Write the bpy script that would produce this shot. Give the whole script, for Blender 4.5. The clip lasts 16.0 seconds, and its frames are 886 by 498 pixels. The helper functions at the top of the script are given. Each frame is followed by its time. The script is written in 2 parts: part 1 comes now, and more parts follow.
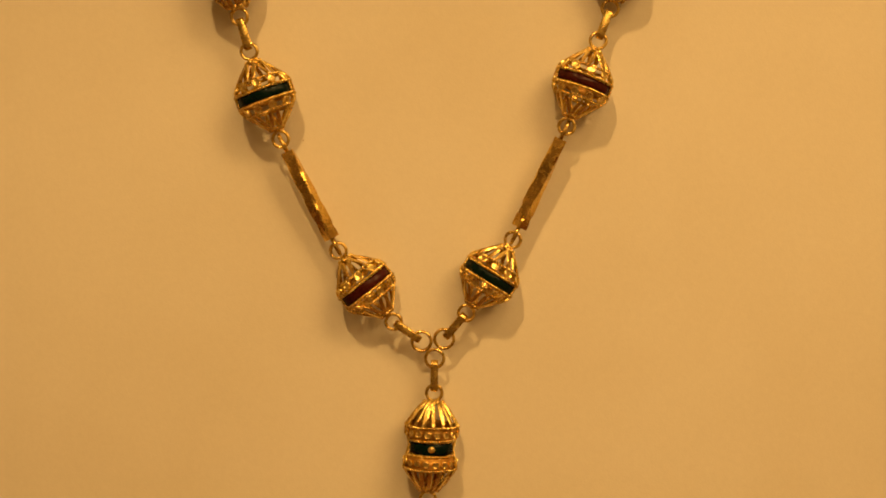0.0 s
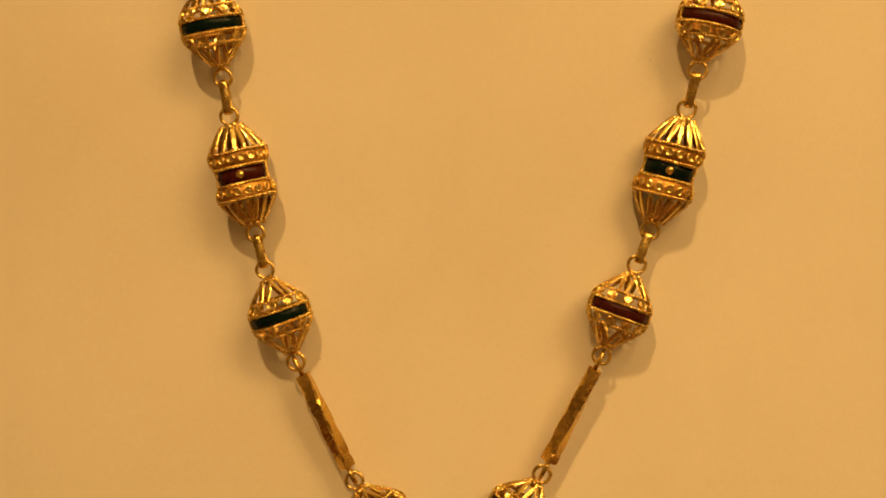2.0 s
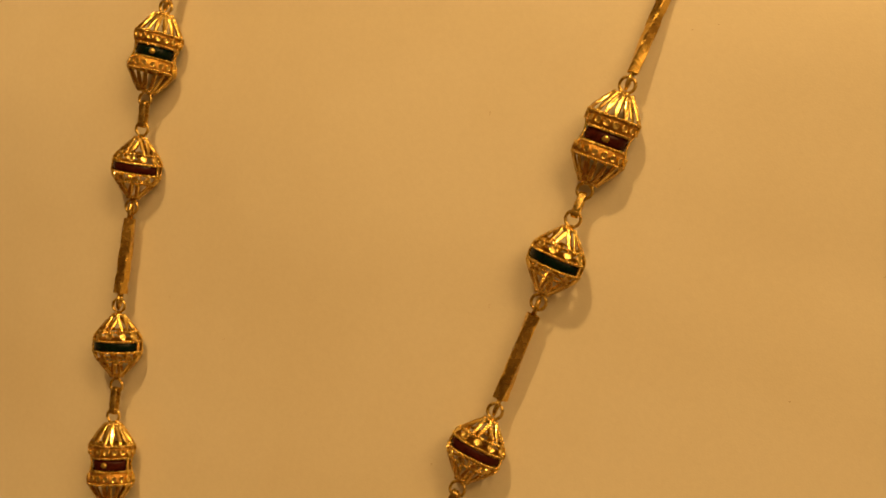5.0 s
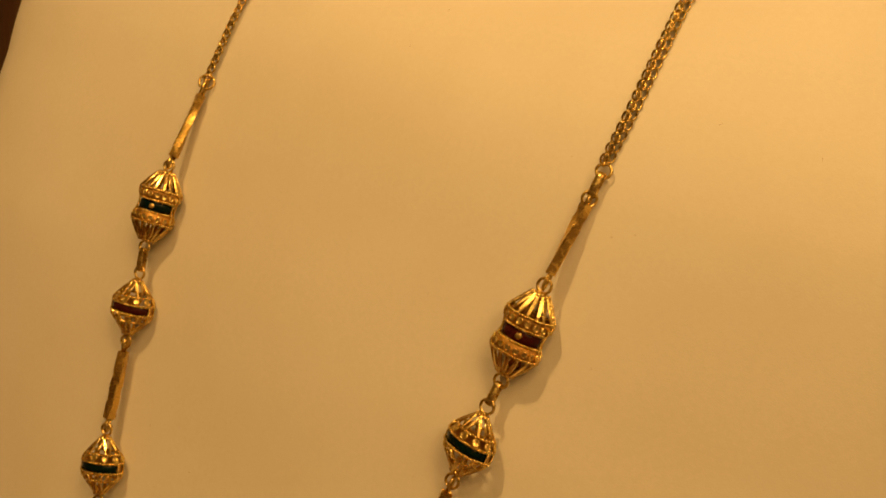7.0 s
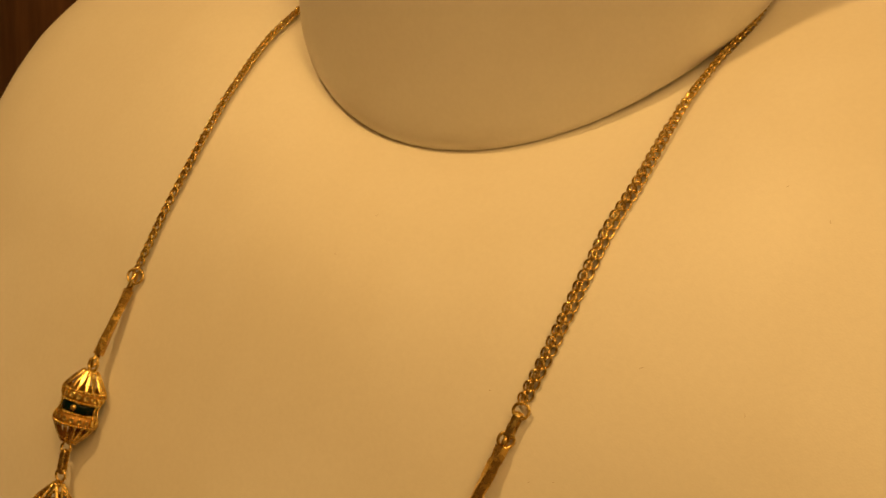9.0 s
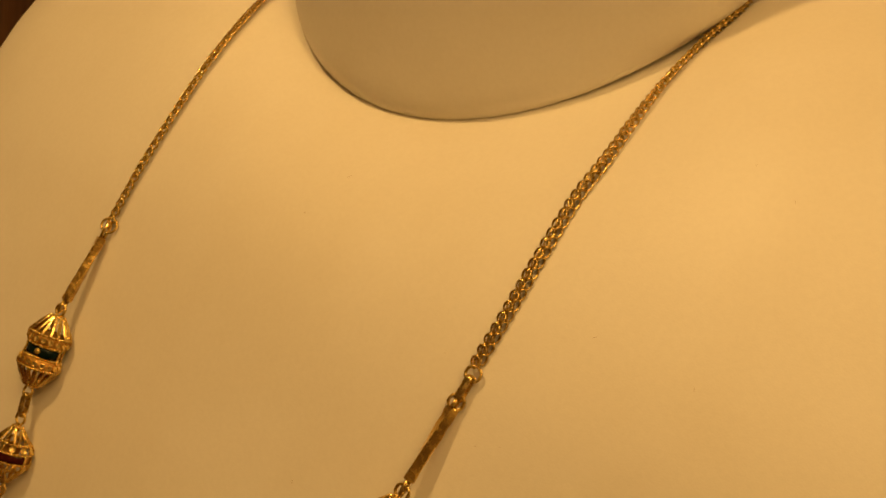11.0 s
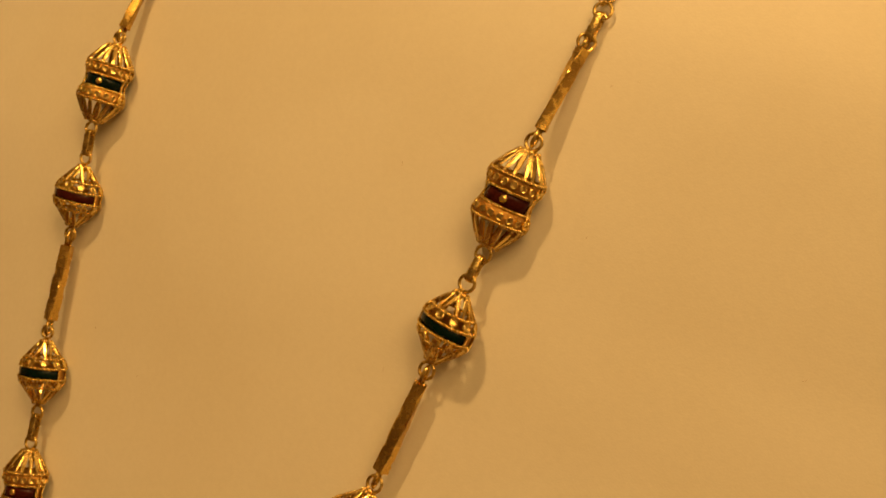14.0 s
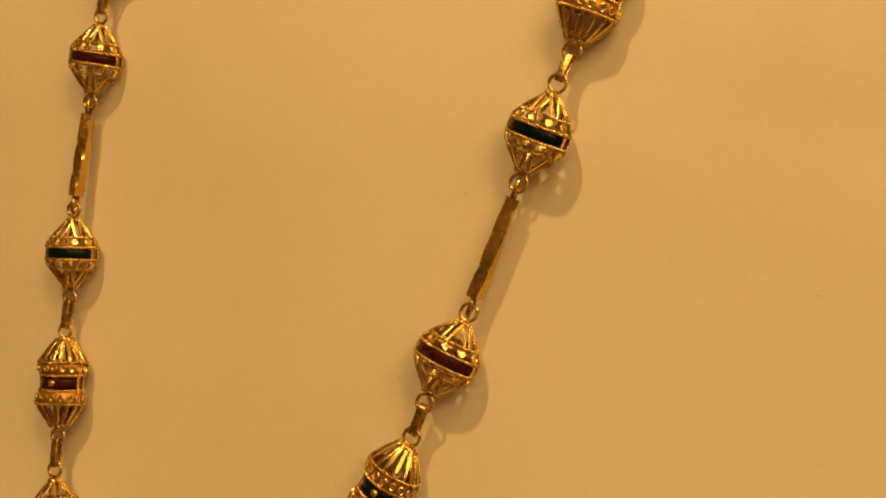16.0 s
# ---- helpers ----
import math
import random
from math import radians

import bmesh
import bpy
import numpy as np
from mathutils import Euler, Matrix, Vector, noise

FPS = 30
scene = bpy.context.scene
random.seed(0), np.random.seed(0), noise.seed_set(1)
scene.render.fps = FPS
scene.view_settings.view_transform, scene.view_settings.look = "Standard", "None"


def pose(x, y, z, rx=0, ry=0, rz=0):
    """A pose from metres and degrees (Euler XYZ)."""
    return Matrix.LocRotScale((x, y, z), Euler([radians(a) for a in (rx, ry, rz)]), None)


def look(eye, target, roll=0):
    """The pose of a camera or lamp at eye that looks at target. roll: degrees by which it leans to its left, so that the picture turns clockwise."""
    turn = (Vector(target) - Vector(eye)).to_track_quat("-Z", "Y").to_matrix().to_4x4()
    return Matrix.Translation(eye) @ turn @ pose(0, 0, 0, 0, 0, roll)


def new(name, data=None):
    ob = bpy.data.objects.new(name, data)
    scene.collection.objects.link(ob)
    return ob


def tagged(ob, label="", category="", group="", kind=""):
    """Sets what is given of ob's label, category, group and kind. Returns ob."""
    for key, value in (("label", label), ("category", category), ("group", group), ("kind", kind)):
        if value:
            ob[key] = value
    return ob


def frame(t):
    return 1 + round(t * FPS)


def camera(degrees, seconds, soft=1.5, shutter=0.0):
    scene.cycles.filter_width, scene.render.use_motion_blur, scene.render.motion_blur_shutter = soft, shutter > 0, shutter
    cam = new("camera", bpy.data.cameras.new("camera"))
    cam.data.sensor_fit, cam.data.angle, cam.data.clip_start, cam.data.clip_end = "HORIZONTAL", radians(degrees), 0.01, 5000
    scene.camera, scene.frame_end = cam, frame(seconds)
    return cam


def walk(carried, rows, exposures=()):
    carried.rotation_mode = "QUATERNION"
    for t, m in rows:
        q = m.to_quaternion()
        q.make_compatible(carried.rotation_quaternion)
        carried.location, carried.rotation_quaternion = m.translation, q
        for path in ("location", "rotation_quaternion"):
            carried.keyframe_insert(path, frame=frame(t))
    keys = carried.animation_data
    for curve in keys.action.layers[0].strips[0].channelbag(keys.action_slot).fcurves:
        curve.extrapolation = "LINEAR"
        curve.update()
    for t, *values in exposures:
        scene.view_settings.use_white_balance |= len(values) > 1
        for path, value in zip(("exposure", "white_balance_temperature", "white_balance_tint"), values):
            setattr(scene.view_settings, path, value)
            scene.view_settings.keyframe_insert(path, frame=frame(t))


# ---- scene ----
cam = camera(49.2, 16.0, soft=1.75)
METRES, EYE, TILT, LEAN, TURN = 0.36, 0.26, -30.0, 0.0, 0.0
ROWS = [
    (0.0, 0.0, 0.0, 0.0, -0.0, -0.0, -0.0),
    (0.5, 0.0103, -0.0032, 0.0176, 0.33, -0.2, 0.01),
    (1.0, 0.0093, 0.0007, 0.0358, 0.52, 0.51, 0.03),
    (1.5, 0.0061, 0.012, 0.058, 1.2, 1.47, -0.36),
    (2.0, 0.0061, 0.0303, 0.0906, 2.33, 2.58, -1.09),
    (2.5, 0.0122, 0.0284, 0.1277, 2.86, 3.04, -2.34),
    (3.0, 0.0356, 0.0249, 0.1687, 4.56, 3.8, -4.55),
    (3.5, 0.0789, -0.003, 0.1931, 7.39, 4.34, -7.24),
    (4.0, 0.1313, -0.0251, 0.2109, 11.02, 5.23, -10.02),
    (4.2, 0.1493, -0.0297, 0.2194, 12.08, 5.89, -11.26),
    (6.5, 0.3217, -0.0323, 0.3374, 23.23, 6.09, -20.14),
    (7.0, 0.3245, -0.0425, 0.3588, 24.89, 6.62, -20.82),
    (7.5, 0.3295, -0.0444, 0.3858, 26.24, 7.01, -21.25),
    (8.0, 0.3292, -0.0339, 0.4173, 27.25, 7.8, -21.17),
    (8.5, 0.3312, -0.032, 0.4486, 26.59, 9.3, -21.08),
    (8.7, 0.3323, -0.0331, 0.4629, 26.18, 9.48, -20.89),
    (10.8, 0.3674, -0.0100, 0.4686, 26.35, 10.60, -24.91),
    (11.0, 0.363, -0.0059, 0.4555, 26.17, 9.98, -24.99),
    (11.5, 0.3598, -0.003, 0.4321, 26.8, 8.37, -24.88),
    (12.0, 0.3555, 0.0007, 0.4067, 27.21, 7.41, -24.36),
    (12.5, 0.3421, 0.0133, 0.3851, 27.05, 6.68, -23.28),
    (13.0, 0.3391, 0.0193, 0.3572, 26.63, 6.79, -22.45),
    (13.5, 0.3363, 0.0341, 0.3296, 25.91, 6.6, -21.73),
    (14.0, 0.3244, 0.0391, 0.3066, 24.98, 6.64, -21.36),
    (14.5, 0.3142, 0.0456, 0.2888, 23.94, 6.84, -20.66),
    (15.0, 0.2991, 0.0525, 0.267, 23.24, 6.9, -19.66),
    (15.5, 0.289, 0.062, 0.2385, 22.57, 7.08, -18.26),
    (16.0, 0.2691, 0.0607, 0.2128, 21.42, 6.93, -16.65),
]
EXPOSURES = ((0.0, 0.10, 6720, 11), (2.0, 0.12, 6720, 11), (4.0, -0.08, 6700, 11), (6.5, -0.41, 6520, 10), (7.0, -0.34, 6500, 10), (8.0, -0.68, 6500, 10), (8.7, -0.57, 6500, 10), (11.0, -0.53, 6500, 9),
             (13.0, -0.44, 6500, 10), (14.0, -0.24, 6520, 10), (14.5, -0.19, 6520, 10), (16.0, -0.12, 6550, 10))
walk(cam, [(t, pose(0, 0, EYE, TILT, LEAN, TURN) @ pose(METRES * x, METRES * y, METRES * z, 90 + pitch, roll, yaw)) for t, x, y, z, yaw, pitch, roll in ROWS], EXPOSURES)

# ---- plan frame: x right, y into the chest, z up along it, one unit is SC metres ----
SC = METRES / 8
BASE = pose(0, 0, EYE, TILT, LEAN, TURN)
ROT = BASE.to_3x3()


def g(x, y, z):
    return BASE @ Vector((x * SC, y * SC, (z - 1.5) * SC))


# ---- world and light ----
world = bpy.data.worlds.new("world")
scene.world = world
world.use_nodes = True
world.node_tree.nodes["Background"].inputs[0].default_value = (1.0, 0.62, 0.28, 1)
world.node_tree.nodes["Background"].inputs[1].default_value = 0.02

WARM = (1.0, 0.579, 0.186)


def bulb(name, at, watts, size):
    d = bpy.data.lights.new(name, "POINT")
    d.energy, d.color, d.shadow_soft_size = watts, WARM, size
    ob = new(name, d)
    ob.location = at
    return ob


AIM = g(0.1, 3.8, 4.2)
bulb("ceiling_lamp_a", AIM + Vector((-0.13, -0.247, 0.663)), 11.3, 0.018)
bulb("ceiling_lamp_b", AIM + Vector((0.238, -0.22, 0.663)), 4.1, 0.05)
bulb("ceiling_lamp_c", AIM + Vector((0.56, -0.306, 0.663)), 11.0, 0.17)
# Unseen soft overhead fill, added to lighten the shadows round the beads.
fill_light = bpy.data.lights.new("overhead_fill", "AREA")
fill_light.shape, fill_light.size, fill_light.size_y = "RECTANGLE", 1.3, 0.8
fill_light.energy, fill_light.color = 12.6, WARM
new("overhead_fill", fill_light).matrix_world = look((0.45, -0.70, 1.69), (0.25, -0.30, 0.0))


# ---- materials ----
def material(name, color, rough=0.5, metal=0.0, coat=0.0):
    m = bpy.data.materials.new(name)
    m.use_nodes = True
    b = m.node_tree.nodes["Principled BSDF"]
    b.inputs["Base Color"].default_value = (*color, 1)
    b.inputs["Roughness"].default_value = rough
    b.inputs["Metallic"].default_value = metal
    b.inputs["Coat Weight"].default_value = coat
    b.inputs["Coat Roughness"].default_value = 0.08
    return m, m.node_tree.nodes, m.node_tree.links, b


def mapped(n, l, scale=(1, 1, 1)):
    tc, mp = n.new("ShaderNodeTexCoord"), n.new("ShaderNodeMapping")
    mp.inputs["Scale"].default_value = scale
    l.new(tc.outputs["Object"], mp.inputs["Vector"])
    return mp.outputs["Vector"]


def noise_tex(n, l, vec, scale, detail=4.0, rough=0.55):
    t = n.new("ShaderNodeTexNoise")
    t.inputs["Scale"].default_value, t.inputs["Detail"].default_value, t.inputs["Roughness"].default_value = scale, detail, rough
    l.new(vec, t.inputs["Vector"])
    return t.outputs["Fac"]


def ramp(n, l, fac, stops):
    r = n.new("ShaderNodeValToRGB")
    els = r.color_ramp.elements
    while len(els) < len(stops):
        els.new(0.5)
    for e, (p, c) in zip(els, stops):
        e.position, e.color = p, (*c, 1)
    l.new(fac, r.inputs["Fac"])
    return r.outputs["Color"]


def ranged(n, l, fac, lo, hi, a=0.0, b=1.0):
    r = n.new("ShaderNodeMapRange")
    r.inputs["From Min"].default_value, r.inputs["From Max"].default_value = a, b
    r.inputs["To Min"].default_value, r.inputs["To Max"].default_value = lo, hi
    l.new(fac, r.inputs["Value"])
    return r.outputs["Result"]


def bump(n, l, b, height, strength, dist):
    k = n.new("ShaderNodeBump")
    k.inputs["Strength"].default_value, k.inputs["Distance"].default_value = strength, dist
    l.new(height, k.inputs["Height"])
    l.new(k.outputs["Normal"], b.inputs["Normal"])
    return k


def gold_material(name, color, dark, rough, bumps=0.00006):
    m, n, l, b = material(name, color, rough, 1.0)
    v = mapped(n, l)
    tint = noise_tex(n, l, v, 420, 5)
    l.new(ramp(n, l, tint, [(0.32, dark), (0.62, color)]), b.inputs["Base Color"])
    l.new(ranged(n, l, noise_tex(n, l, v, 900, 3), rough - 0.09, rough + 0.14, 0.3, 0.7), b.inputs["Roughness"])
    bump(n, l, b, noise_tex(n, l, v, 1900, 2), 0.55, bumps)
    return m


GOLD = gold_material("filigree_gold", (0.90, 0.68, 0.23), (0.62, 0.40, 0.11), 0.20)
GOLD_WIRE = gold_material("gold_wire", (0.78, 0.57, 0.19), (0.52, 0.35, 0.10), 0.25)
GOLD_CHAIN = gold_material("chain_gold", (0.70, 0.50, 0.165), (0.44, 0.30, 0.09), 0.22)
GOLD_BAR = gold_material("cut_gold", (0.76, 0.51, 0.14), (0.64, 0.415, 0.105), 0.22, 0.000012)
# Darker, redder gold: the shade inside the beads is put into its colour.
GOLD_SHADED = gold_material("shaded_gold", (0.64, 0.36, 0.09), (0.34, 0.17, 0.037), 0.42, 0.0004)
GOLD_DISC = gold_material("polished_gold", (0.96, 0.74, 0.26), (0.82, 0.58, 0.17), 0.18)


def enamel(name, color, light):
    """Grainy fired enamel with fine glinting specks."""
    m, n, l, b = material(name, color, 0.4)
    v = mapped(n, l)
    l.new(ramp(n, l, noise_tex(n, l, v, 900, 5, 0.7), [(0.35, color), (0.72, light)]), b.inputs["Base Color"])
    l.new(ranged(n, l, noise_tex(n, l, v, 2300, 2), 0.10, 0.24, 0.35, 0.65), b.inputs["Roughness"])
    b.inputs["Specular IOR Level"].default_value = 0.16
    bump(n, l, b, noise_tex(n, l, v, 1900, 3, 0.6), 0.7, 0.00012)
    return m


GREEN = enamel("green_enamel", (0.0008, 0.005, 0.0045), (0.002, 0.014, 0.011))
RED = enamel("red_enamel", (0.026, 0.0040, 0.0028), (0.075, 0.011, 0.007))


def leatherette(name, color, worn):
    m, n, l, b = material(name, color, 0.5)
    v = mapped(n, l)
    c = ramp(n, l, noise_tex(n, l, v, 14, 5, 0.6), [(0.30, worn), (0.60, color)])
    fine = ramp(n, l, noise_tex(n, l, v, 900, 3), [(0.3, (0.97, 0.97, 0.97)), (0.7, (1, 1, 1))])
    mix = n.new("ShaderNodeMix")
    mix.data_type, mix.blend_type = "RGBA", "MULTIPLY"
    mix.inputs["Factor"].default_value = 1.0
    l.new(c, mix.inputs["A"])
    l.new(fine, mix.inputs["B"])
    l.new(mix.outputs["Result"], b.inputs["Base Color"])
    l.new(ranged(n, l, noise_tex(n, l, v, 30, 3), 0.42, 0.58, 0.3, 0.7), b.inputs["Roughness"])
    vor = n.new("ShaderNodeTexVoronoi")
    vor.inputs["Scale"].default_value = 2600
    l.new(v, vor.inputs["Vector"])
    add = n.new("ShaderNodeMath")
    add.operation = "ADD"
    l.new(vor.outputs["Distance"], add.inputs[0])
    l.new(noise_tex(n, l, v, 260, 4), add.inputs[1])
    bump(n, l, b, add.outputs[0], 0.15, 0.00009)
    return m


CREAM = leatherette("cream_leatherette", (0.80, 0.76, 0.68), (0.75, 0.70, 0.60))


def wood(name, dark, light, along):
    m, n, l, b = material(name, dark, 0.42)
    v = mapped(n, l, along)
    l.new(ramp(n, l, noise_tex(n, l, v, 9, 8, 0.65), [(0.3, dark), (0.7, light)]), b.inputs["Base Color"])
    bump(n, l, b, noise_tex(n, l, v, 40, 4), 0.25, 0.0006)
    return m


WALNUT = wood("walnut", (0.075, 0.030, 0.012), (0.19, 0.085, 0.034), (6, 6, 0.6))
WALNUT_TOP = wood("walnut_top", (0.080, 0.034, 0.014), (0.20, 0.09, 0.036), (0.6, 6, 6))
PLASTER, n_, l_, b_ = material("plaster", (0.5, 0.44, 0.36), 0.8)
v_ = mapped(n_, l_)
l_.new(ramp(n_, l_, noise_tex(n_, l_, v_, 3, 5), [(0.3, (0.44, 0.38, 0.30)), (0.7, (0.55, 0.48, 0.38))]), b_.inputs["Base Color"])
LINT, n_, l_, b_ = material("dark_lint", (0.42, 0.31, 0.21), 0.8)


# ---- mesh tools ----
class Shape:
    """Vertices and faces gathered piece by piece, in metres."""

    def __init__(self):
        self.v, self.f = [], []

    def sweep(self, rings, closed=False, caps=True):
        k, m, at = len(rings), len(rings[0]), len(self.v)
        for r in rings:
            self.v += [tuple(p) for p in r]
        for i in range(k if closed else k - 1):
            j = (i + 1) % k
            for a in range(m):
                c = (a + 1) % m
                self.f.append((at + i * m + a, at + i * m + c, at + j * m + c, at + j * m + a))
        if caps and not closed:
            self.f.append(tuple(at + a for a in reversed(range(m))))
            self.f.append(tuple(at + (k - 1) * m + a for a in range(m)))
        return self

    def tube(self, pts, radius, sides=8, closed=False, flat=1.0, up=None):
        pts = [Vector(p) for p in pts]
        k, rings = len(pts), []
        ref = Vector(up) if up else None
        for i, p in enumerate(pts):
            a = pts[(i - 1) % k] if closed or i else pts[0]
            b = pts[(i + 1) % k] if closed or i < k - 1 else pts[-1]
            t = (b - a).normalized()
            if ref is None:
                ref = t.orthogonal()
            s = (ref - t * ref.dot(t)).normalized()
            if not up:
                ref = s
            o = t.cross(s)
            rings.append([p + s * radius * math.cos(2 * math.pi * q / sides) + o * radius * flat * math.sin(2 * math.pi * q / sides) for q in range(sides)])
        return self.sweep(rings, closed)

    def torus(self, centre, axis_u, axis_v, big, small, steps=28, sides=8):
        c, u, w = Vector(centre), Vector(axis_u), Vector(axis_v)
        nrm = u.cross(w).normalized()
        pts = [c + u * big * math.cos(2 * math.pi * i / steps) + w * big * math.sin(2 * math.pi * i / steps) for i in range(steps)]
        return self.tube(pts, small, sides, True, 1.0, nrm)

    def lathe(self, profile, steps=40, caps=False):
        rings = [[(r * math.cos(2 * math.pi * i / steps), r * math.sin(2 * math.pi * i / steps), z) for i in range(steps)] for r, z in profile]
        return self.sweep(rings, False, caps)

    def rope(self, pts, radius, turns, closed=True, sides=5, per=8):
        """Two wires twisted round each other along a path."""
        pts = [Vector(p) for p in pts]
        k = len(pts)
        steps = int(turns * per)
        for strand in (0, math.pi):
            line = []
            for i in range(steps if closed else steps + 1):
                s = i / steps * (k if closed else k - 1)
                a = int(s) % k if closed else min(int(s), k - 2)
                fr = s - int(s) if closed else s - a
                b = (a + 1) % k
                p = pts[a].lerp(pts[b], fr)
                t = (pts[b] - pts[a]).normalized()
                out = Vector((p.x, p.y, 0)).normalized() if p.xy.length > 1e-9 else t.orthogonal()
                out = (out - t * out.dot(t)).normalized()
                side = t.cross(out)
                ang = strand + 2 * math.pi * turns * i / steps
                line.append(p + (out * math.cos(ang) + side * math.sin(ang)) * radius * 0.55)
            self.tube(line, radius * 0.62, sides, closed)
        return self

    def mesh(self, name, mat, smooth=True):
        me = bpy.data.meshes.new(name)
        me.from_pydata([tuple(p) for p in self.v], [], self.f)
        me.materials.append(mat)
        bm = bmesh.new()
        bm.from_mesh(me)
        bmesh.ops.recalc_face_normals(bm, faces=bm.faces)
        bm.to_mesh(me)
        bm.free()
        me.polygons.foreach_set("use_smooth", [smooth] * len(me.polygons))
        me.update()
        return me


def part(name, me, parent, m=None, label=""):
    """Links a mesh as one part under a thing or part; m is relative to the parent."""
    ob = new(name, me)
    ob.parent = parent
    if m is not None:
        ob.matrix_basis = m
    if label:
        ob["label"] = label
    return ob


def box_mesh(name, lo, hi, mat, bevel=0.004):
    bm = bmesh.new()
    bmesh.ops.create_cube(bm, size=1)
    for v in bm.verts:
        v.co = Vector([lo[i] + (v.co[i] + 0.5) * (hi[i] - lo[i]) for i in range(3)])
    if bevel:
        bmesh.ops.bevel(bm, geom=bm.edges[:], offset=bevel, segments=2, affect="EDGES")
    me = bpy.data.meshes.new(name)
    bm.to_mesh(me)
    bm.free()
    me.materials.append(mat)
    return me


def structure(name, lo, hi, mat, label, category, bevel=0.0):
    return tagged(new(name, box_mesh(name, lo, hi, mat, bevel)), label, category, kind="structure")


# ---- the room round the display ----
structure("table_top", (-0.75, -0.25, -0.035), (0.75, 0.62, 0.0), WALNUT_TOP, "dark brown polished wooden counter top under the bust", "counter", 0.004)
structure("floor", (-1.6, -1.8, -0.95), (1.6, 1.0, -0.90), WALNUT_TOP, "dark brown wooden floor of the shop", "floor")
structure("counter_base", (-0.72, -0.20, -0.90), (0.72, 0.60, -0.037), WALNUT, "dark brown wooden counter base", "counter")
structure("wall_back", (-1.6, 0.64, -0.90), (1.6, 0.72, 1.70), WALNUT, "dark reddish brown wooden wall behind the bust", "wall")
structure("wall_left", (-1.68, -1.8, -0.90), (-1.602, 1.0, 1.70), PLASTER, "dim plain plaster wall", "wall")
structure("wall_right", (1.602, -1.8, -0.90), (1.68, 1.0, 1.70), PLASTER, "dim plain plaster wall", "wall")
structure("wall_front", (-1.6, -1.88, -0.90), (1.6, -1.802, 1.70), PLASTER, "dim plain plaster wall", "wall")
structure("ceiling", (-1.68, -1.88, 1.702), (1.68, 1.0, 1.76), PLASTER, "plain dim plaster ceiling", "ceiling")

# ---- the display bust ----
KZ = (-4.5, -2.2, -1.0, 0.9, 2.35, 3.4, 4.25, 4.82, 5.33, 5.74, 6.2, 6.6, 7.0, 7.4, 7.8, 8.2, 8.6, 9.0)
KY = (4.60, 4.39, 4.28, 4.125, 4.0, 3.828, 3.65, 3.558, 3.478, 3.478, 3.51, 3.57, 3.67, 3.84, 4.10, 4.45, 4.95, 5.60)
WZ = (-4.5, -2.2, 1.0, 3.5, 5.0, 5.8, 6.4, 7.0, 7.5, 8.0, 8.6, 9.0)
WX = (2.5, 2.7, 3.1, 3.48, 3.63, 3.80, 3.90, 3.86, 3.70, 3.45, 3.0, 2.7)
MID, NECK_Z = 0.10, 7.55


def chest_y(x, z):
    """Depth of the chest's surface: a bowed board that rolls back at the rim and dips round the neck."""
    run = sum(np.interp(z + d, KZ, KY) for d in (-0.3, -0.15, 0, 0.15, 0.3)) / 5
    wide = sum(np.interp(z + d, WZ, WX) for d in (-0.3, 0, 0.3)) / 3
    s = min(abs(x - MID) / wide, 0.9999)
    d = math.hypot(x - 0.17, z - NECK_Z)
    return run - 0.035 * min(max(z - 4.3, 0), 1) * (x - MID) + 0.9 * (1 - (1 - s * s) ** 0.3) + 0.33 * math.exp(-max(d - 0.9, 0) ** 2 / 0.36)


def chest_width(z):
    return sum(np.interp(z + d, WZ, WX) for d in (-0.3, 0, 0.3)) / 3


def chest_normal(x, z):
    e = 0.02
    u = g(x + e, chest_y(x + e, z), z) - g(x - e, chest_y(x - e, z), z)
    w = g(x, chest_y(x, z + e), z + e) - g(x, chest_y(x, z - e), z - e)
    return u.cross(w).normalized()


def chest_mesh():
    cols, rows = 110, 170
    verts, faces = [], []
    for j in range(rows + 1):
        z = -4.4 + 13.3 * j / rows
        w = chest_width(z)
        for i in range(cols + 1):
            a = (i / cols - 0.5) * math.pi
            x = MID + w * math.sin(a) * 0.99995
            p = g(x, chest_y(x, z), z)
            p.z = max(p.z, 0.0005)
            verts.append(p)
    for j in range(rows):
        for i in range(cols):
            a = j * (cols + 1) + i
            q = (a, a + 1, a + cols + 2, a + cols + 1)
            if max(verts[k].z for k in q) > 0.001:
                faces.append(q)
    me = bpy.data.meshes.new("chest")
    me.from_pydata(verts, [], faces)
    me.materials.append(CREAM)
    me.polygons.foreach_set("use_smooth", [True] * len(me.polygons))
    me.validate()
    return me


bust = tagged(new("display_bust"), "cream leatherette necklace display bust standing on the counter", "display bust")
bust.location = g(MID, 4.6, -2.5)
bust.location.z = 0
chest = part("chest", chest_mesh(), bust, Matrix.Translation(-bust.location), "smooth cream leatherette chest plate")
thick = chest.modifiers.new("thickness", "SOLIDIFY")
thick.thickness, thick.offset = 0.004, -1

# neck: an upright oval column whose rolled lower lip stands just off the chest
NECK_AXIS = Vector((0.07, -0.641, 0.764))
NECK_DEEP = Vector((0.0, 0.766, 0.643))
NECK_C = Vector((0.0, 4.455, 7.39))
NECK_W, NECK_D = 1.352, 1.131


def neck_side(a):
    """Sideways reach of the neck's oval, a little fuller on its right."""
    return math.cos(a) * (1 + 0.055 * max(math.cos(a), 0.0))


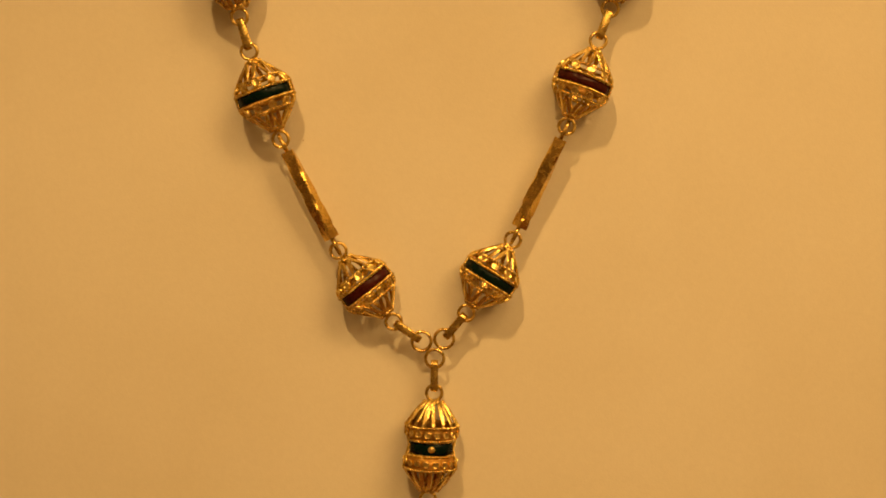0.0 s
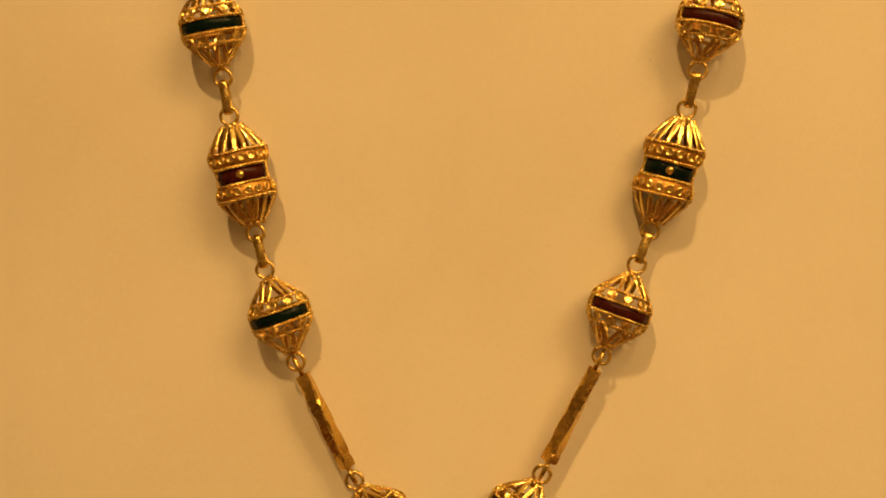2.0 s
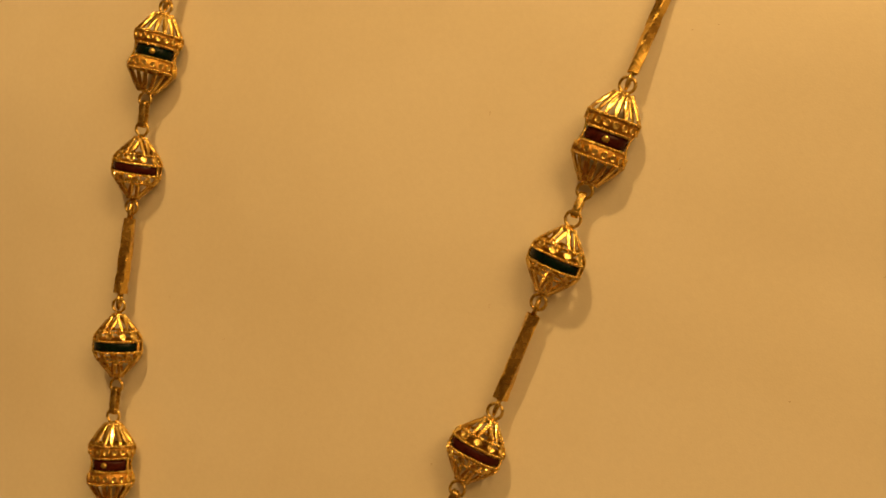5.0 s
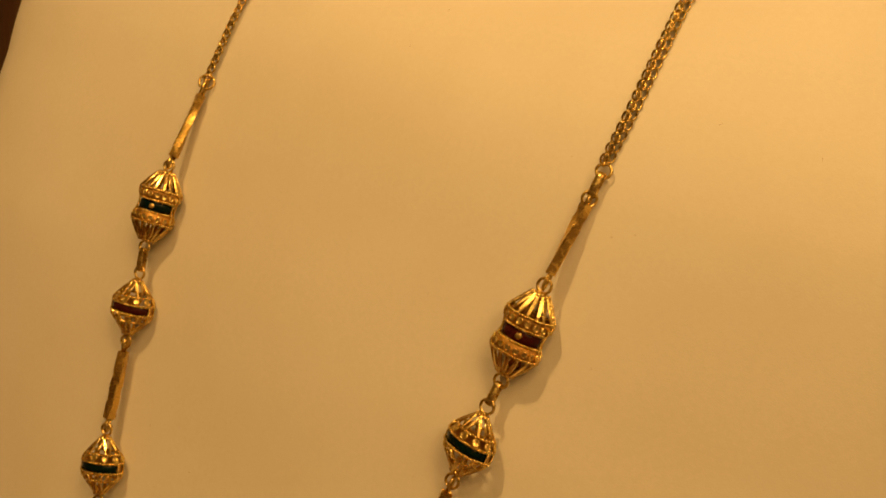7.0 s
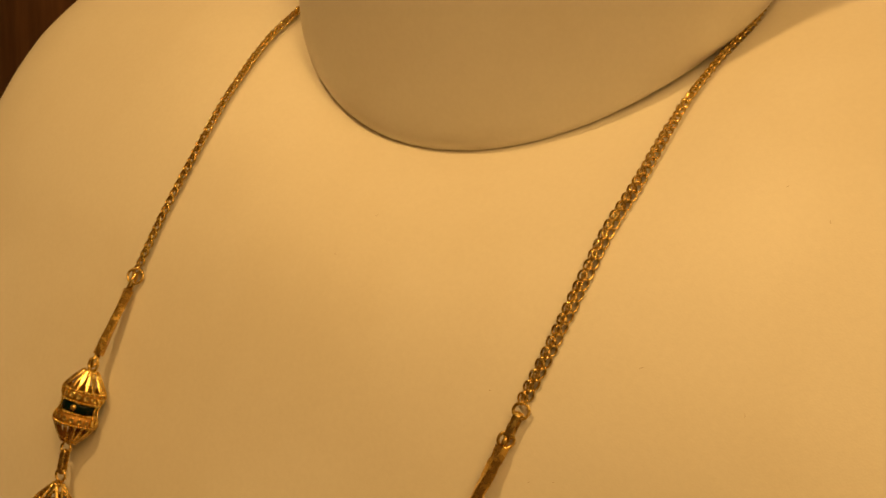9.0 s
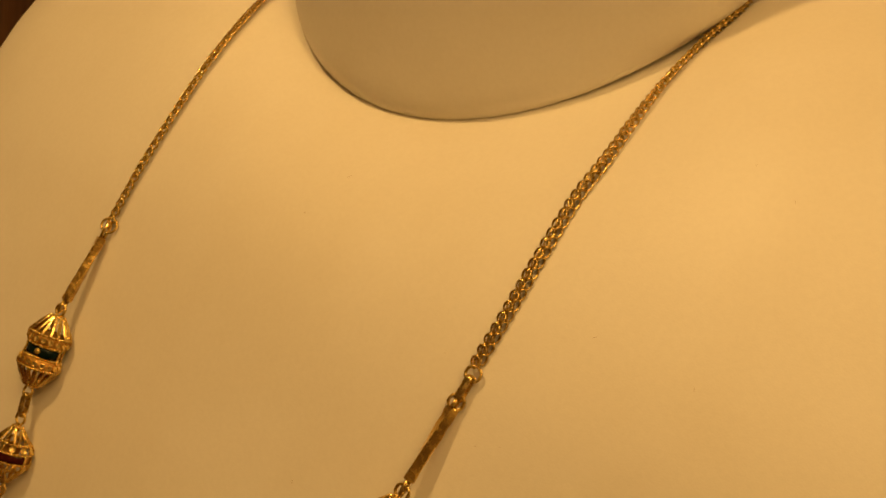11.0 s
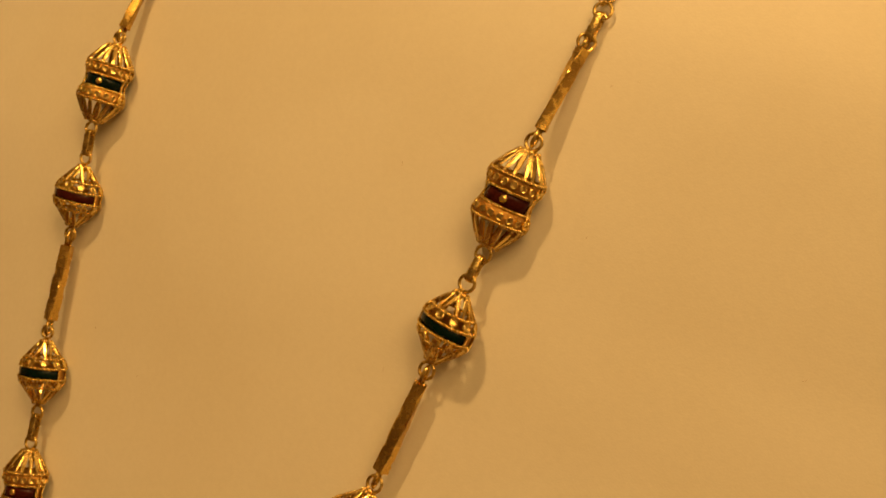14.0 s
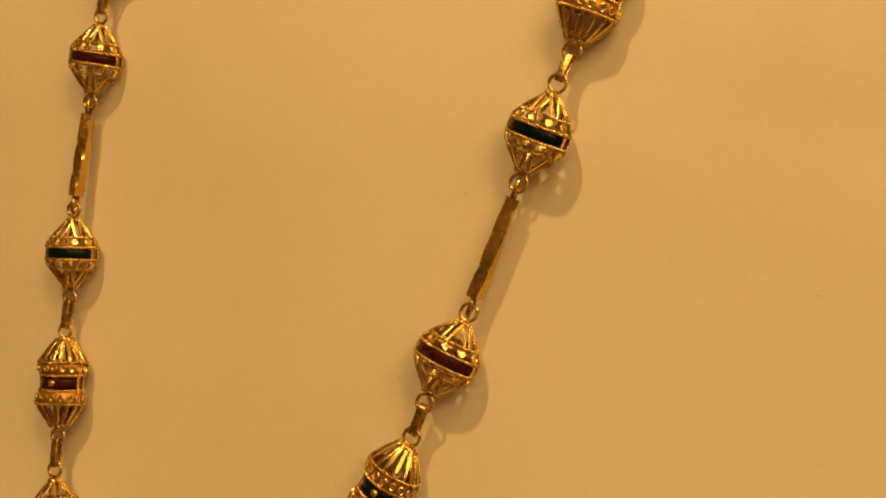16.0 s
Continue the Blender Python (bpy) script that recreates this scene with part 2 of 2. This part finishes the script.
def neck_foot(a):
    """Height along the neck's axis at which its side meets the chest, at the angle a."""
    lo, hi = -2.5, 2.5
    for _ in range(30):
        h = (lo + hi) / 2
        p = NECK_C + NECK_AXIS * h + Vector((NECK_W * neck_side(a), 0, 0)) + NECK_DEEP * NECK_D * math.sin(a)
        if p.y > chest_y(p.x, p.z):
            lo = h
        else:
            hi = h
    return (lo + hi) / 2


def neck_mesh():
    count = 96
    feet = [neck_foot(2 * math.pi * i / count) for i in range(count)]
    rings = []
    for up, k, flat in ((-0.02, 0.90, 0), (0.015, 0.945, 0), (0.035, 0.966, 0), (0.065, 0.982, 0), (0.11, 0.993, 0), (0.17, 0.999, 0), (0.25, 1.0, 0.0), (0.6, 0.995, 0.2), (1.1, 0.985, 0.5), (1.8, 0.98, 0.9), (2.6, 0.98, 1.0), (2.66, 0.95, 1.0), (2.68, 0.6, 1.0)):
        ring_ = []
        for i in range(count):
            a = 2 * math.pi * i / count
            h = (1 - flat) * (feet[i] + up) + flat * (up + 0.2)
            p = NECK_C + NECK_AXIS * h + Vector((1, 0, 0)) * NECK_W * k * neck_side(a) + NECK_DEEP * NECK_D * k * math.sin(a)
            ring_.append(g(*p))
        rings.append(ring_)
    return Shape().sweep(rings).mesh("neck", CREAM)


part("neck", neck_mesh(), bust, Matrix.Translation(-bust.location), "cream leatherette neck column")

# ---- the necklace ----
MM = 0.001


def circle(r, z, n=48):
    return [(r * math.cos(2 * math.pi * i / n), r * math.sin(2 * math.pi * i / n), z) for i in range(n)]


def strip_mesh(name, profile, width, thick, mat, lean=0.0):
    """A flat tapering strip along a list of (radius, z, width factor), on the local x side."""
    s = Shape()
    rings = []
    for k, (r, z, wf) in enumerate(profile):
        r2, z2, _ = profile[min(k + 1, len(profile) - 1)]
        r1, z1, _ = profile[max(k - 1, 0)]
        t = Vector((r2 - r1, 0, z2 - z1)).normalized()
        out = Vector((abs(t.z), 0, -t.x if t.z > 0 else t.x))
        c = Vector((r, lean * (k / (len(profile) - 1) - 0.5), z))
        w, side = width * wf / 2, Vector((0, 1, 0))
        rings.append([c + side * w, c + side * w * 0.6 + out * thick, c - side * w * 0.6 + out * thick, c - side * w, c - side * w * 0.7 - out * thick, c + side * w * 0.7 - out * thick])
    return s.sweep(rings).mesh(name, mat, False)


def disc_mesh(name, radius, mat):
    """A flattened granule with a raised wire rim round its dished face."""
    rings = []
    for h, k in ((-0.30, 0.80), (0.0, 1.0), (0.16, 1.0), (0.22, 0.88), (0.14, 0.72), (0.10, 0.40)):
        rings.append([(h * MM, radius * k * math.cos(2 * math.pi * i / 12), radius * k * math.sin(2 * math.pi * i / 12)) for i in range(12)])
    return Shape().sweep(rings).mesh(name, mat, False)


def rope_ring(r):
    return Shape().rope(circle(r * MM, 0), 0.29 * MM, int(r * 5.8)).mesh("rope_ring", GOLD)


def rope_line(profile, turns):
    return Shape().rope([(r * MM, 0.0, z * MM) for r, z in profile], 0.24 * MM, turns * 0.7, False).mesh("rope_wire", GOLD)


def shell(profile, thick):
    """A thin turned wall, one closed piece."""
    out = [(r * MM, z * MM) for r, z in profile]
    return Shape().sweep([[(r * math.cos(2 * math.pi * i / 44), r * math.sin(2 * math.pi * i / 44), z) for i in range(44)] for r, z in out + [(r - thick * MM, z) for r, z in reversed(out)]], True).mesh("shell", GOLD_SHADED)


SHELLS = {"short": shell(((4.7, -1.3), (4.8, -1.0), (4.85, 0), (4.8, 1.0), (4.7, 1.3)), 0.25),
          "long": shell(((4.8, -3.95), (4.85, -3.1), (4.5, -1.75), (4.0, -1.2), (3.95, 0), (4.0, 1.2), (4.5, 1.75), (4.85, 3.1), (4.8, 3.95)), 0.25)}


def cap_mesh(profile, granules, radius, z):
    """A small turned cap crowned with a ring of fused granules."""
    cap = Shape().lathe([(r * MM, h * MM) for r, h in profile], 20, True)
    for i in range(granules):
        ang = 2 * math.pi * (i + random.uniform(-0.2, 0.2)) / granules
        c, size = Vector((radius * math.cos(ang), radius * math.sin(ang), z + random.uniform(-0.12, 0.12))) * MM, random.uniform(0.36, 0.50) * MM
        rings = [[c + Vector((math.cos(t) * math.cos(q * math.pi / 4), math.cos(t) * math.sin(q * math.pi / 4), math.sin(t))) * size for q in range(8)] for t in (-1.3, -0.6, 0.0, 0.6, 1.3)]
        cap.sweep(rings)
    return cap.mesh("cap", GOLD)


CAPS = {"short": cap_mesh(((0.4, 6.75), (1.0, 6.6), (1.25, 6.2), (0.8, 6.0)), 7, 1.2, 6.25),
        "long": cap_mesh(((0.4, 8.75), (1.3, 8.6), (1.8, 8.3), (1.6, 8.0), (1.1, 7.9)), 11, 1.75, 8.2)}
ROPES = {"short": [(rope_ring(4.1), 3.0), (rope_ring(5.1), 1.15)], "long": [(rope_ring(5.0), 3.95), (rope_ring(4.42), 1.42)]}
WIRES = {"short": rope_line(((1.2, 6.35), (2.7, 4.8), (4.15, 3.1), (5.05, 1.3), (5.15, 0.0)), 11), "long": rope_line(((1.95, 8.25), (3.4, 6.5), (4.95, 4.2), (5.2, 3.2), (4.6, 1.5), (4.3, 0.0)), 14)}


def band_mesh(name, r, half, mat):
    """Enamel inlays round the front and the back of a bead, stopping at its side seams."""
    s = Shape()
    for start in (15, 195):
        rings = []
        for i in range(25):
            ang = radians(start + 150 * i / 24)
            rings.append([(k * MM * math.cos(ang), k * MM * math.sin(ang), z * MM) for k, z in ((r - 0.13, -half), (r, -half), (r + 0.05, 0), (r, half), (r - 0.13, half))])
        s.sweep(rings)
    return s.mesh(name, mat)


RIB_SHORT = [strip_mesh("rib", [(1.25 * MM, 6.35 * MM, 0.7), (2.2 * MM, 5.3 * MM, 1.25), (3.3 * MM, 4.0 * MM, 1.05), (4.0 * MM, 3.1 * MM, 0.6)], 0.72 * MM, 0.14 * MM, GOLD, d * MM) for d in (0.9, -0.9)]
RIB_LONG = strip_mesh("rib", [(1.85 * MM, 8.25 * MM, 0.8), (2.8 * MM, 7.2 * MM, 1.15), (3.8 * MM, 5.95 * MM, 1.25), (4.6 * MM, 4.8 * MM, 1.0), (4.95 * MM, 4.05 * MM, 0.7)], 0.80 * MM, 0.15 * MM, GOLD)
DISC_SHORT, DISC_LONG = disc_mesh("disc", 0.80 * MM, GOLD_DISC), disc_mesh("disc", 0.66 * MM, GOLD_DISC)
BANDS = {("short", "green"): band_mesh("enamel_band", 4.95, 1.05, GREEN), ("short", "red"): band_mesh("enamel_band", 4.95, 1.05, RED),
         ("long", "green"): band_mesh("enamel_band", 4.1, 1.15, GREEN), ("long", "red"): band_mesh("enamel_band", 4.1, 1.15, RED)}
STUD = Shape().lathe([(0.14 * MM, 0.52 * MM), (0.40 * MM, 0.46 * MM), (0.60 * MM, 0.30 * MM), (0.70 * MM, 0.05 * MM), (0.70 * MM, -0.3 * MM), (0.3 * MM, -0.3 * MM)], 16, True).mesh("stud", GOLD_DISC)
RING = Shape().torus((0, 0, 0), (1, 0, 0), (0, 0, 1), 1.46 * MM, 0.31 * MM).mesh("ring", GOLD_WIRE)
RING_BIG = Shape().torus((0, 0, 0), (1, 0, 0), (0, 0, 1), 1.80 * MM, 0.31 * MM).mesh("ring", GOLD_WIRE)

necklace = tagged(new("necklace"), "gold filigree necklace with red and green enamel beads on the bust", "necklace")
necklace.location = g(0, 4.0, 1.1)
HERE = Matrix.Translation(-necklace.location)


def strand_pose(a, b, roll=0.0, at=None):
    """World pose with local z from a to b and local -y out of the chest."""
    z = (b - a).normalized()
    c = (a + b) / 2 if at is None else at
    out = ROT @ Vector((0, -1, 0))
    y = -(out - z * out.dot(z)).normalized()
    x = y.cross(z)
    m = Matrix((x, y, z)).transposed().to_4x4()
    return Matrix.Translation(c) @ m @ Matrix.Rotation(radians(roll), 4, "Z")


def bead(kind, colour, a, b, roll=0.0):
    m = strand_pose(a, b)
    stretch = (b - a).length / ((16.7 if kind == "short" else 20.0) * MM)
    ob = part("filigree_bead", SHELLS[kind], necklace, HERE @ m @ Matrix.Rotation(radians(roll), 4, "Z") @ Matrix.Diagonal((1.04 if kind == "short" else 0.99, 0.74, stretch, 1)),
              ("rounded" if kind == "short" else "long waisted") + " gold filigree bead with a dark " + colour + " enamel band")
    part("enamel_band", BANDS[kind, colour], ob, None, "dark " + colour + " enamel band")
    for sg in (1, -1):
        flip = Matrix.Identity(4) if sg > 0 else Matrix.Rotation(math.pi, 4, "X")
        part("cap", CAPS[kind], ob, flip)
        for me, z in ROPES[kind]:
            part("rope_ring", me, ob, flip @ Matrix.Translation((0, 0, z * MM)))
        for a in (-15, 15, 165, 195):
            part("rope_wire", WIRES[kind], ob, flip @ Matrix.Rotation(radians(a), 4, "Z"))
        if kind == "short":
            for i in range(6):
                for k in (0, 1):
                    part("rib", RIB_SHORT[k], ob, flip @ Matrix.Rotation(2 * math.pi * (i + 0.46 * k + random.uniform(-0.04, 0.04)) / 6, 4, "Z"))
            for i in range(11):
                part("disc", DISC_SHORT, ob, flip @ Matrix.Rotation(2 * math.pi * (i + 0.25) / 11, 4, "Z") @ Matrix.Translation((4.78 * MM, 0, 2.15 * MM)) @ Matrix.Rotation(radians(-29), 4, "Y"))
        else:
            for i in range(16):
                part("rib", RIB_LONG, ob, flip @ Matrix.Rotation(2 * math.pi * (i + random.uniform(-0.09, 0.09)) / 16, 4, "Z") @ Matrix.Rotation(radians(random.uniform(-1.5, 1.5)), 4, "X"))
            for i in range(18):
                part("disc", DISC_LONG, ob, flip @ Matrix.Rotation(2 * math.pi * i / 18, 4, "Z") @ Matrix.Translation((4.98 * MM, 0, 2.72 * MM)) @ Matrix.Rotation(radians(-8), 4, "Y"))
    if kind == "long":
        for i in range(2):
            turn = Matrix.Rotation(radians(-90 + 180 * i), 4, "Z") @ Matrix.Translation((4.15 * MM, 0, 0)) @ Matrix.Rotation(math.pi / 2, 4, "Y")
            part("stud", STUD, ob, turn, "small polished gold stud")
    return ob


def ring(c, a, b, roll=0.0, big=False):
    m = strand_pose(a, b, roll, c)
    return part("ring", RING_BIG if big else RING, necklace, HERE @ m)


def link(a, b, over=-0.45, wide=1.4, gap=1.5, roll=0.0):
    """A long loop of flat strip from ring to ring, standing across them."""
    m = strand_pose(a, b, roll)
    half = (b - a).length / 2 + over * MM
    r = gap / 2 * MM
    path = []
    for i in range(9):
        t = math.pi * i / 8
        path.append((r * math.cos(t), half - r + r * math.sin(t)))
    for i in range(9):
        t = math.pi + math.pi * i / 8
        path.append((r * math.cos(t), -half + r + r * math.sin(t)))
    s, rings = Shape(), []
    k = len(path)
    for i in range(k):
        p, q = Vector(path[i - 1]), Vector(path[(i + 1) % k])
        t = (q - p).normalized()
        o = Vector((t.y, -t.x))
        c = Vector(path[i])
        w, th = wide / 2 * MM, 0.2 * MM
        ring_ = []
        for dx, dn in ((w, -th * 0.6), (w, th * 0.6), (w * 0.7, th), (-w * 0.7, th), (-w, th * 0.6), (-w, -th * 0.6), (-w * 0.7, -th), (w * 0.7, -th)):
            ring_.append((dx, c.x + o.x * dn, c.y + o.y * dn))
        rings.append(ring_)
    return part("link", s.sweep(rings, True).mesh("link", GOLD_WIRE), necklace, HERE @ m)


def bar(a, b, lead_a, lead_b, spin, half=1.14):
    """A twisted, facet-cut hollow bar with a wire loop at both ends; lead: free length at an end."""
    m = strand_pose(a, b)
    full = (b - a).length
    z0, z1 = -full / 2 + lead_a * MM, full / 2 - lead_b * MM
    s, rings, steps = Shape(), [], 40
    for k in range(-1, steps + 2):
        f = min(max(k / steps, 0), 1)
        inner = 0.72 if k in (-1, steps + 1) else 1.0
        z = z0 + (z1 - z0) * f + (0.5 * MM if k < 0 else -0.5 * MM if k > steps else 0)
        ring_ = []
        for i in range(4):
            turn = math.pi / 2 * i + radians(spin + 50 * f)
            cut, was = (0.16 + 0.22 * max(0.0, math.sin(2 * math.pi * 3.0 * f + 2.1 * j)) * (0.08 < f < 0.92) for j in (i, (i + 1) % 4))
            for along in (1.0 - cut, was - 1.0):
                x, y = half * MM * inner, along * half * MM * inner
                ring_.append((x * math.cos(turn) + y * math.sin(turn), x * math.sin(turn) - y * math.cos(turn), z))
        rings.append(ring_)
    ob = part("bar", s.sweep(rings).mesh("bar", GOLD_BAR, False), necklace, HERE @ m, "twisted facet-cut gold bar")
    for z, sg, lead in ((z0, -1, lead_a), (z1, 1, lead_b)):
        lp = Shape()
        h = lead + 0.75
        pts = [(0, -0.45 * MM, z - sg * 0.3 * MM), (0, -0.62 * MM, z + sg * 0.5 * h * MM), (0, -0.4 * MM, z + sg * 0.86 * h * MM), (0, 0, z + sg * h * MM),
               (0, 0.4 * MM, z + sg * 0.86 * h * MM), (0, 0.62 * MM, z + sg * 0.5 * h * MM), (0, 0.45 * MM, z - sg * 0.3 * MM)]
        part("end_loop", lp.tube(pts, 0.38 * MM, 8).mesh("end_loop", GOLD_WIRE), ob)
    return ob


def strand(nodes, colours, top, rolls, joint):
    """nodes: ring centres from the front connector up; beads and joints alternate."""
    kinds = ("short", "short", "long", "short", "short", "long")
    for i, kind in enumerate(kinds):
        a, b = nodes[2 * i + 1], nodes[2 * i + 2]
        bead(kind, colours[i], a, b, rolls[i])
        ring(a, a, b)
        ring(b, a, b)
        c = nodes[2 * i]
        if i in (1, 4):
            bar(c, a, 2.6, 2.6, 40 * i)
        else:
            link(c, a)
    if joint:
        eye_ = top + (nodes[12] - top).normalized() * 5.9 * MM
        bar(nodes[12], eye_, 2.4, 1.3, 15, 0.98)
        ring(eye_, nodes[12], top, 35)
        link(eye_, top)
    else:
        bar(nodes[12], top, 2.4, 3.5, 15, 0.95)


LEFT = [g(*p) for p in ((-0.0895, 4.03, 1.116), (-0.205, 4.017, 1.198), (-0.433, 4.004, 1.493), (-0.664, 3.958, 1.949), (-0.785, 3.919, 2.300),
                        (-0.823, 3.911, 2.439), (-0.924, 3.856, 2.879), (-0.948, 3.841, 3.022), (-1.018, 3.765, 3.396), (-1.068, 3.697, 3.868), (-1.080, 3.606, 4.234),
                        (-1.091, 3.575, 4.372), (-1.090, 3.511, 4.816))]
RIGHT = [g(*p) for p in ((0.0047, 4.03, 1.126), (0.096, 3.998, 1.235), (0.288, 3.990, 1.538), (0.503, 3.934, 1.999), (0.629, 3.920, 2.344),
                         (0.677, 3.917, 2.473), (0.796, 3.845, 2.923), (0.825, 3.800, 3.058), (0.903, 3.765, 3.416), (0.983, 3.665, 3.900), (1.050, 3.577, 4.257),
                         (1.066, 3.583, 4.382), (1.144, 3.473, 4.818))]
LEFT_TOP, RIGHT_TOP = g(-1.091, 3.53, 5.312), g(1.226, 3.445, 5.355)
strand(LEFT, ("red", "green", "red", "green", "red", "green"), LEFT_TOP, (6, -4, 5, 6, 10, 22), False)
strand(RIGHT, ("green", "red", "green", "red", "green", "red"), RIGHT_TOP, (-5, 5, -4, 6, -6, 12), True)

# front connector of three soldered rings, and the pendant
FORK = g(-0.035, 4.035, 1.043)
DROP = g(-0.037, 4.044, 0.899)
TIP = g(-0.064, 4.06, 0.452)
fork = part("connector", Shape().torus((0, 0, 0), (1, 0, 0), (0, 0, 1), 1.72 * MM, 0.31 * MM).mesh("connector", GOLD_WIRE), necklace, HERE @ strand_pose(DROP, FORK, 0, FORK), "three soldered gold rings")
for c in (LEFT[0], RIGHT[0]):
    part("ring", RING_BIG, fork, strand_pose(DROP, FORK, 0, FORK).inverted() @ strand_pose(DROP, FORK, 0, c))
link(DROP, FORK)
ring(DROP, TIP, DROP)
bead("long", "green", TIP, DROP, 3)
ring(TIP, TIP, DROP)

# chains from the top bars over the shoulders and round the back of the neck
ring(LEFT_TOP, LEFT[12], LEFT_TOP, 25, True)
ring(RIGHT_TOP, RIGHT[12], RIGHT_TOP, 10)
CHAIN_LINK = Shape().tube([(0.88 * MM * math.cos(2 * math.pi * i / 14), 0.20 * MM * math.sin(4 * math.pi * i / 14), 1.32 * MM * math.sin(2 * math.pi * i / 14)) for i in range(14)], 0.265 * MM, 6, True).mesh("chain_link", GOLD_CHAIN)


def chain(ways, roll, edge, shown):
    """Links along a line of (x, z) on the chest; the chain turns from roll to edge degrees as it nears the neck."""
    dense = []
    for i in range(len(ways) - 1):
        p0, p1, p2, p3 = (Vector(ways[max(min(k, len(ways) - 1), 0)]) for k in (i - 1, i, i + 1, i + 2))
        for k in range(24):
            t = k / 24
            dense.append(0.5 * (2 * p1 + (p2 - p0) * t + (2 * p0 - 5 * p1 + 4 * p2 - p3) * t * t + (3 * p1 - p0 - 3 * p2 + p3) * t ** 3))
    line = []
    for q in dense:
        nrm = chest_normal(q.x, q.y)
        line.append((g(q.x, chest_y(q.x, q.y), q.y) + nrm * 0.0014, nrm))
    step, need, count = 2.28 * MM, 0.2 * MM, 0
    rest = Shape()
    for (a, na), (b, nb) in zip(line, line[1:]):
        d = (b - a).length
        while need <= d:
            p, nrm = a.lerp(b, need / d), na.lerp(nb, need / d)
            t = (b - a).normalized()
            y = -(nrm - t * nrm.dot(t)).normalized()
            x = y.cross(t)
            frame_ = Matrix.Translation(p) @ Matrix((x, y, t)).transposed().to_4x4() @ Matrix.Rotation(radians(roll + (edge - roll) * min(max((count - 14) / 26, 0), 1)), 4, "Z") @ Matrix.Scale(0.89, 4)
            for row in (-1, 1, 0):
                wob = random.uniform(-5, 5)
                m = frame_ @ Matrix.Translation((0.50 * row * MM, (0.25 * row + 0.25) * MM, row * step / 4)) @ Matrix.Rotation(radians(27 * row + 24 + wob), 4, "Z") @ Matrix.Rotation(radians(18 + wob), 4, "X")
                if row == 0:
                    m = frame_ @ Matrix.Translation((-0.30 * MM, 0.34 * MM, 0.2 * MM)) @ Matrix.Rotation(radians(72 + wob), 4, "Z") @ Matrix.Rotation(radians(-16 + wob), 4, "X")
                if count < shown:
                    part("chain_link", CHAIN_LINK, necklace, HERE @ m)
                else:
                    at = len(rest.v)
                    rest.v += [m @ v.co for v in CHAIN_LINK.vertices]
                    rest.f += [tuple(at + k for k in f.vertices) for f in CHAIN_LINK.polygons]
            count += 1
            need += step
        need -= d
    ob = part("chain", rest.mesh("chain", GOLD_CHAIN), necklace, HERE)
    ob["kind"] = "stuff"


chain(((1.222, 5.41), (1.252, 5.63), (1.275, 5.93), (1.288, 6.2), (1.308, 6.42), (1.306, 6.72), (1.304, 6.96), (1.328, 7.21), (1.36, 7.39), (1.385, 7.55), (1.37, 7.77), (1.34, 8.0), (1.25, 8.35), (1.0, 8.7), (0.5, 8.85), (0.02, 8.9)), 0, -62, 50)
chain(((-1.11, 5.33), (-1.095, 5.54), (-1.088, 6.01), (-1.135, 6.47), (-1.18, 6.86), (-1.185, 7.17), (-1.25, 7.5), (-1.34, 7.85), (-1.30, 8.25), (-1.0, 8.65), (-0.5, 8.85), (-0.02, 8.9)), -45, -60, 50)


# ---- specks of lint on the leatherette ----
def lint(x, z, length, turn, thick=0.09):
    nrm = chest_normal(x, z)
    t = (nrm.cross(Vector((0, 0, 1)))).normalized()
    t.rotate(Matrix.Rotation(radians(turn), 3, nrm))
    o = nrm.cross(t)
    p = g(x, chest_y(x, z), z) + nrm * 0.00012
    pts = [t * (u * length * MM) + o * (0.25 * length * MM * math.sin(2.2 * u)) for u in (-0.5, -0.25, 0, 0.25, 0.5)]
    ob = new("lint_fibre", Shape().tube(pts, thick * MM, 5).mesh("lint_fibre", LINT))
    ob.location = p
    tagged(ob, "tiny dark fibre of lint lying on the cream leatherette", "lint", "lint on the bust")


LINTS = (
    (0.128, 5.990, 0.90, 40, 0.030),
    (0.044, 5.739, 0.26, 0, 0.060),
    (2.102, 6.445, 0.68, 80, 0.030),
    (1.905, 6.558, 0.30, 0, 0.036),
    (-0.584, 1.955, 0.38, 60, 0.054),
    (0.585, 4.629, 0.68, 70, 0.036),
    (2.028, 3.776, 0.38, 0, 0.048),
    (2.260, 4.334, 0.75, 10, 0.030),
    (1.335, 5.105, 0.42, 20, 0.036),
    (1.430, 5.140, 0.34, 0, 0.036),
    (1.410, 4.562, 0.55, 60, 0.036),
    (1.055, 5.390, 0.26, 0, 0.045),
    (1.620, 5.674, 0.75, 10, 0.030),
    (2.038, 5.628, 0.60, 80, 0.034),
    (-0.800, 3.502, 0.45, 75, 0.040),
    (-0.461, 3.380, 0.45, 20, 0.034),
    (0.504, 2.649, 0.50, 40, 0.036),
    (0.665, 3.115, 0.50, 60, 0.040),
    (0.764, 3.840, 0.80, 70, 0.030),
)
for x, z, length, turn, thick in LINTS:
    lint(x, z, length, turn, thick)
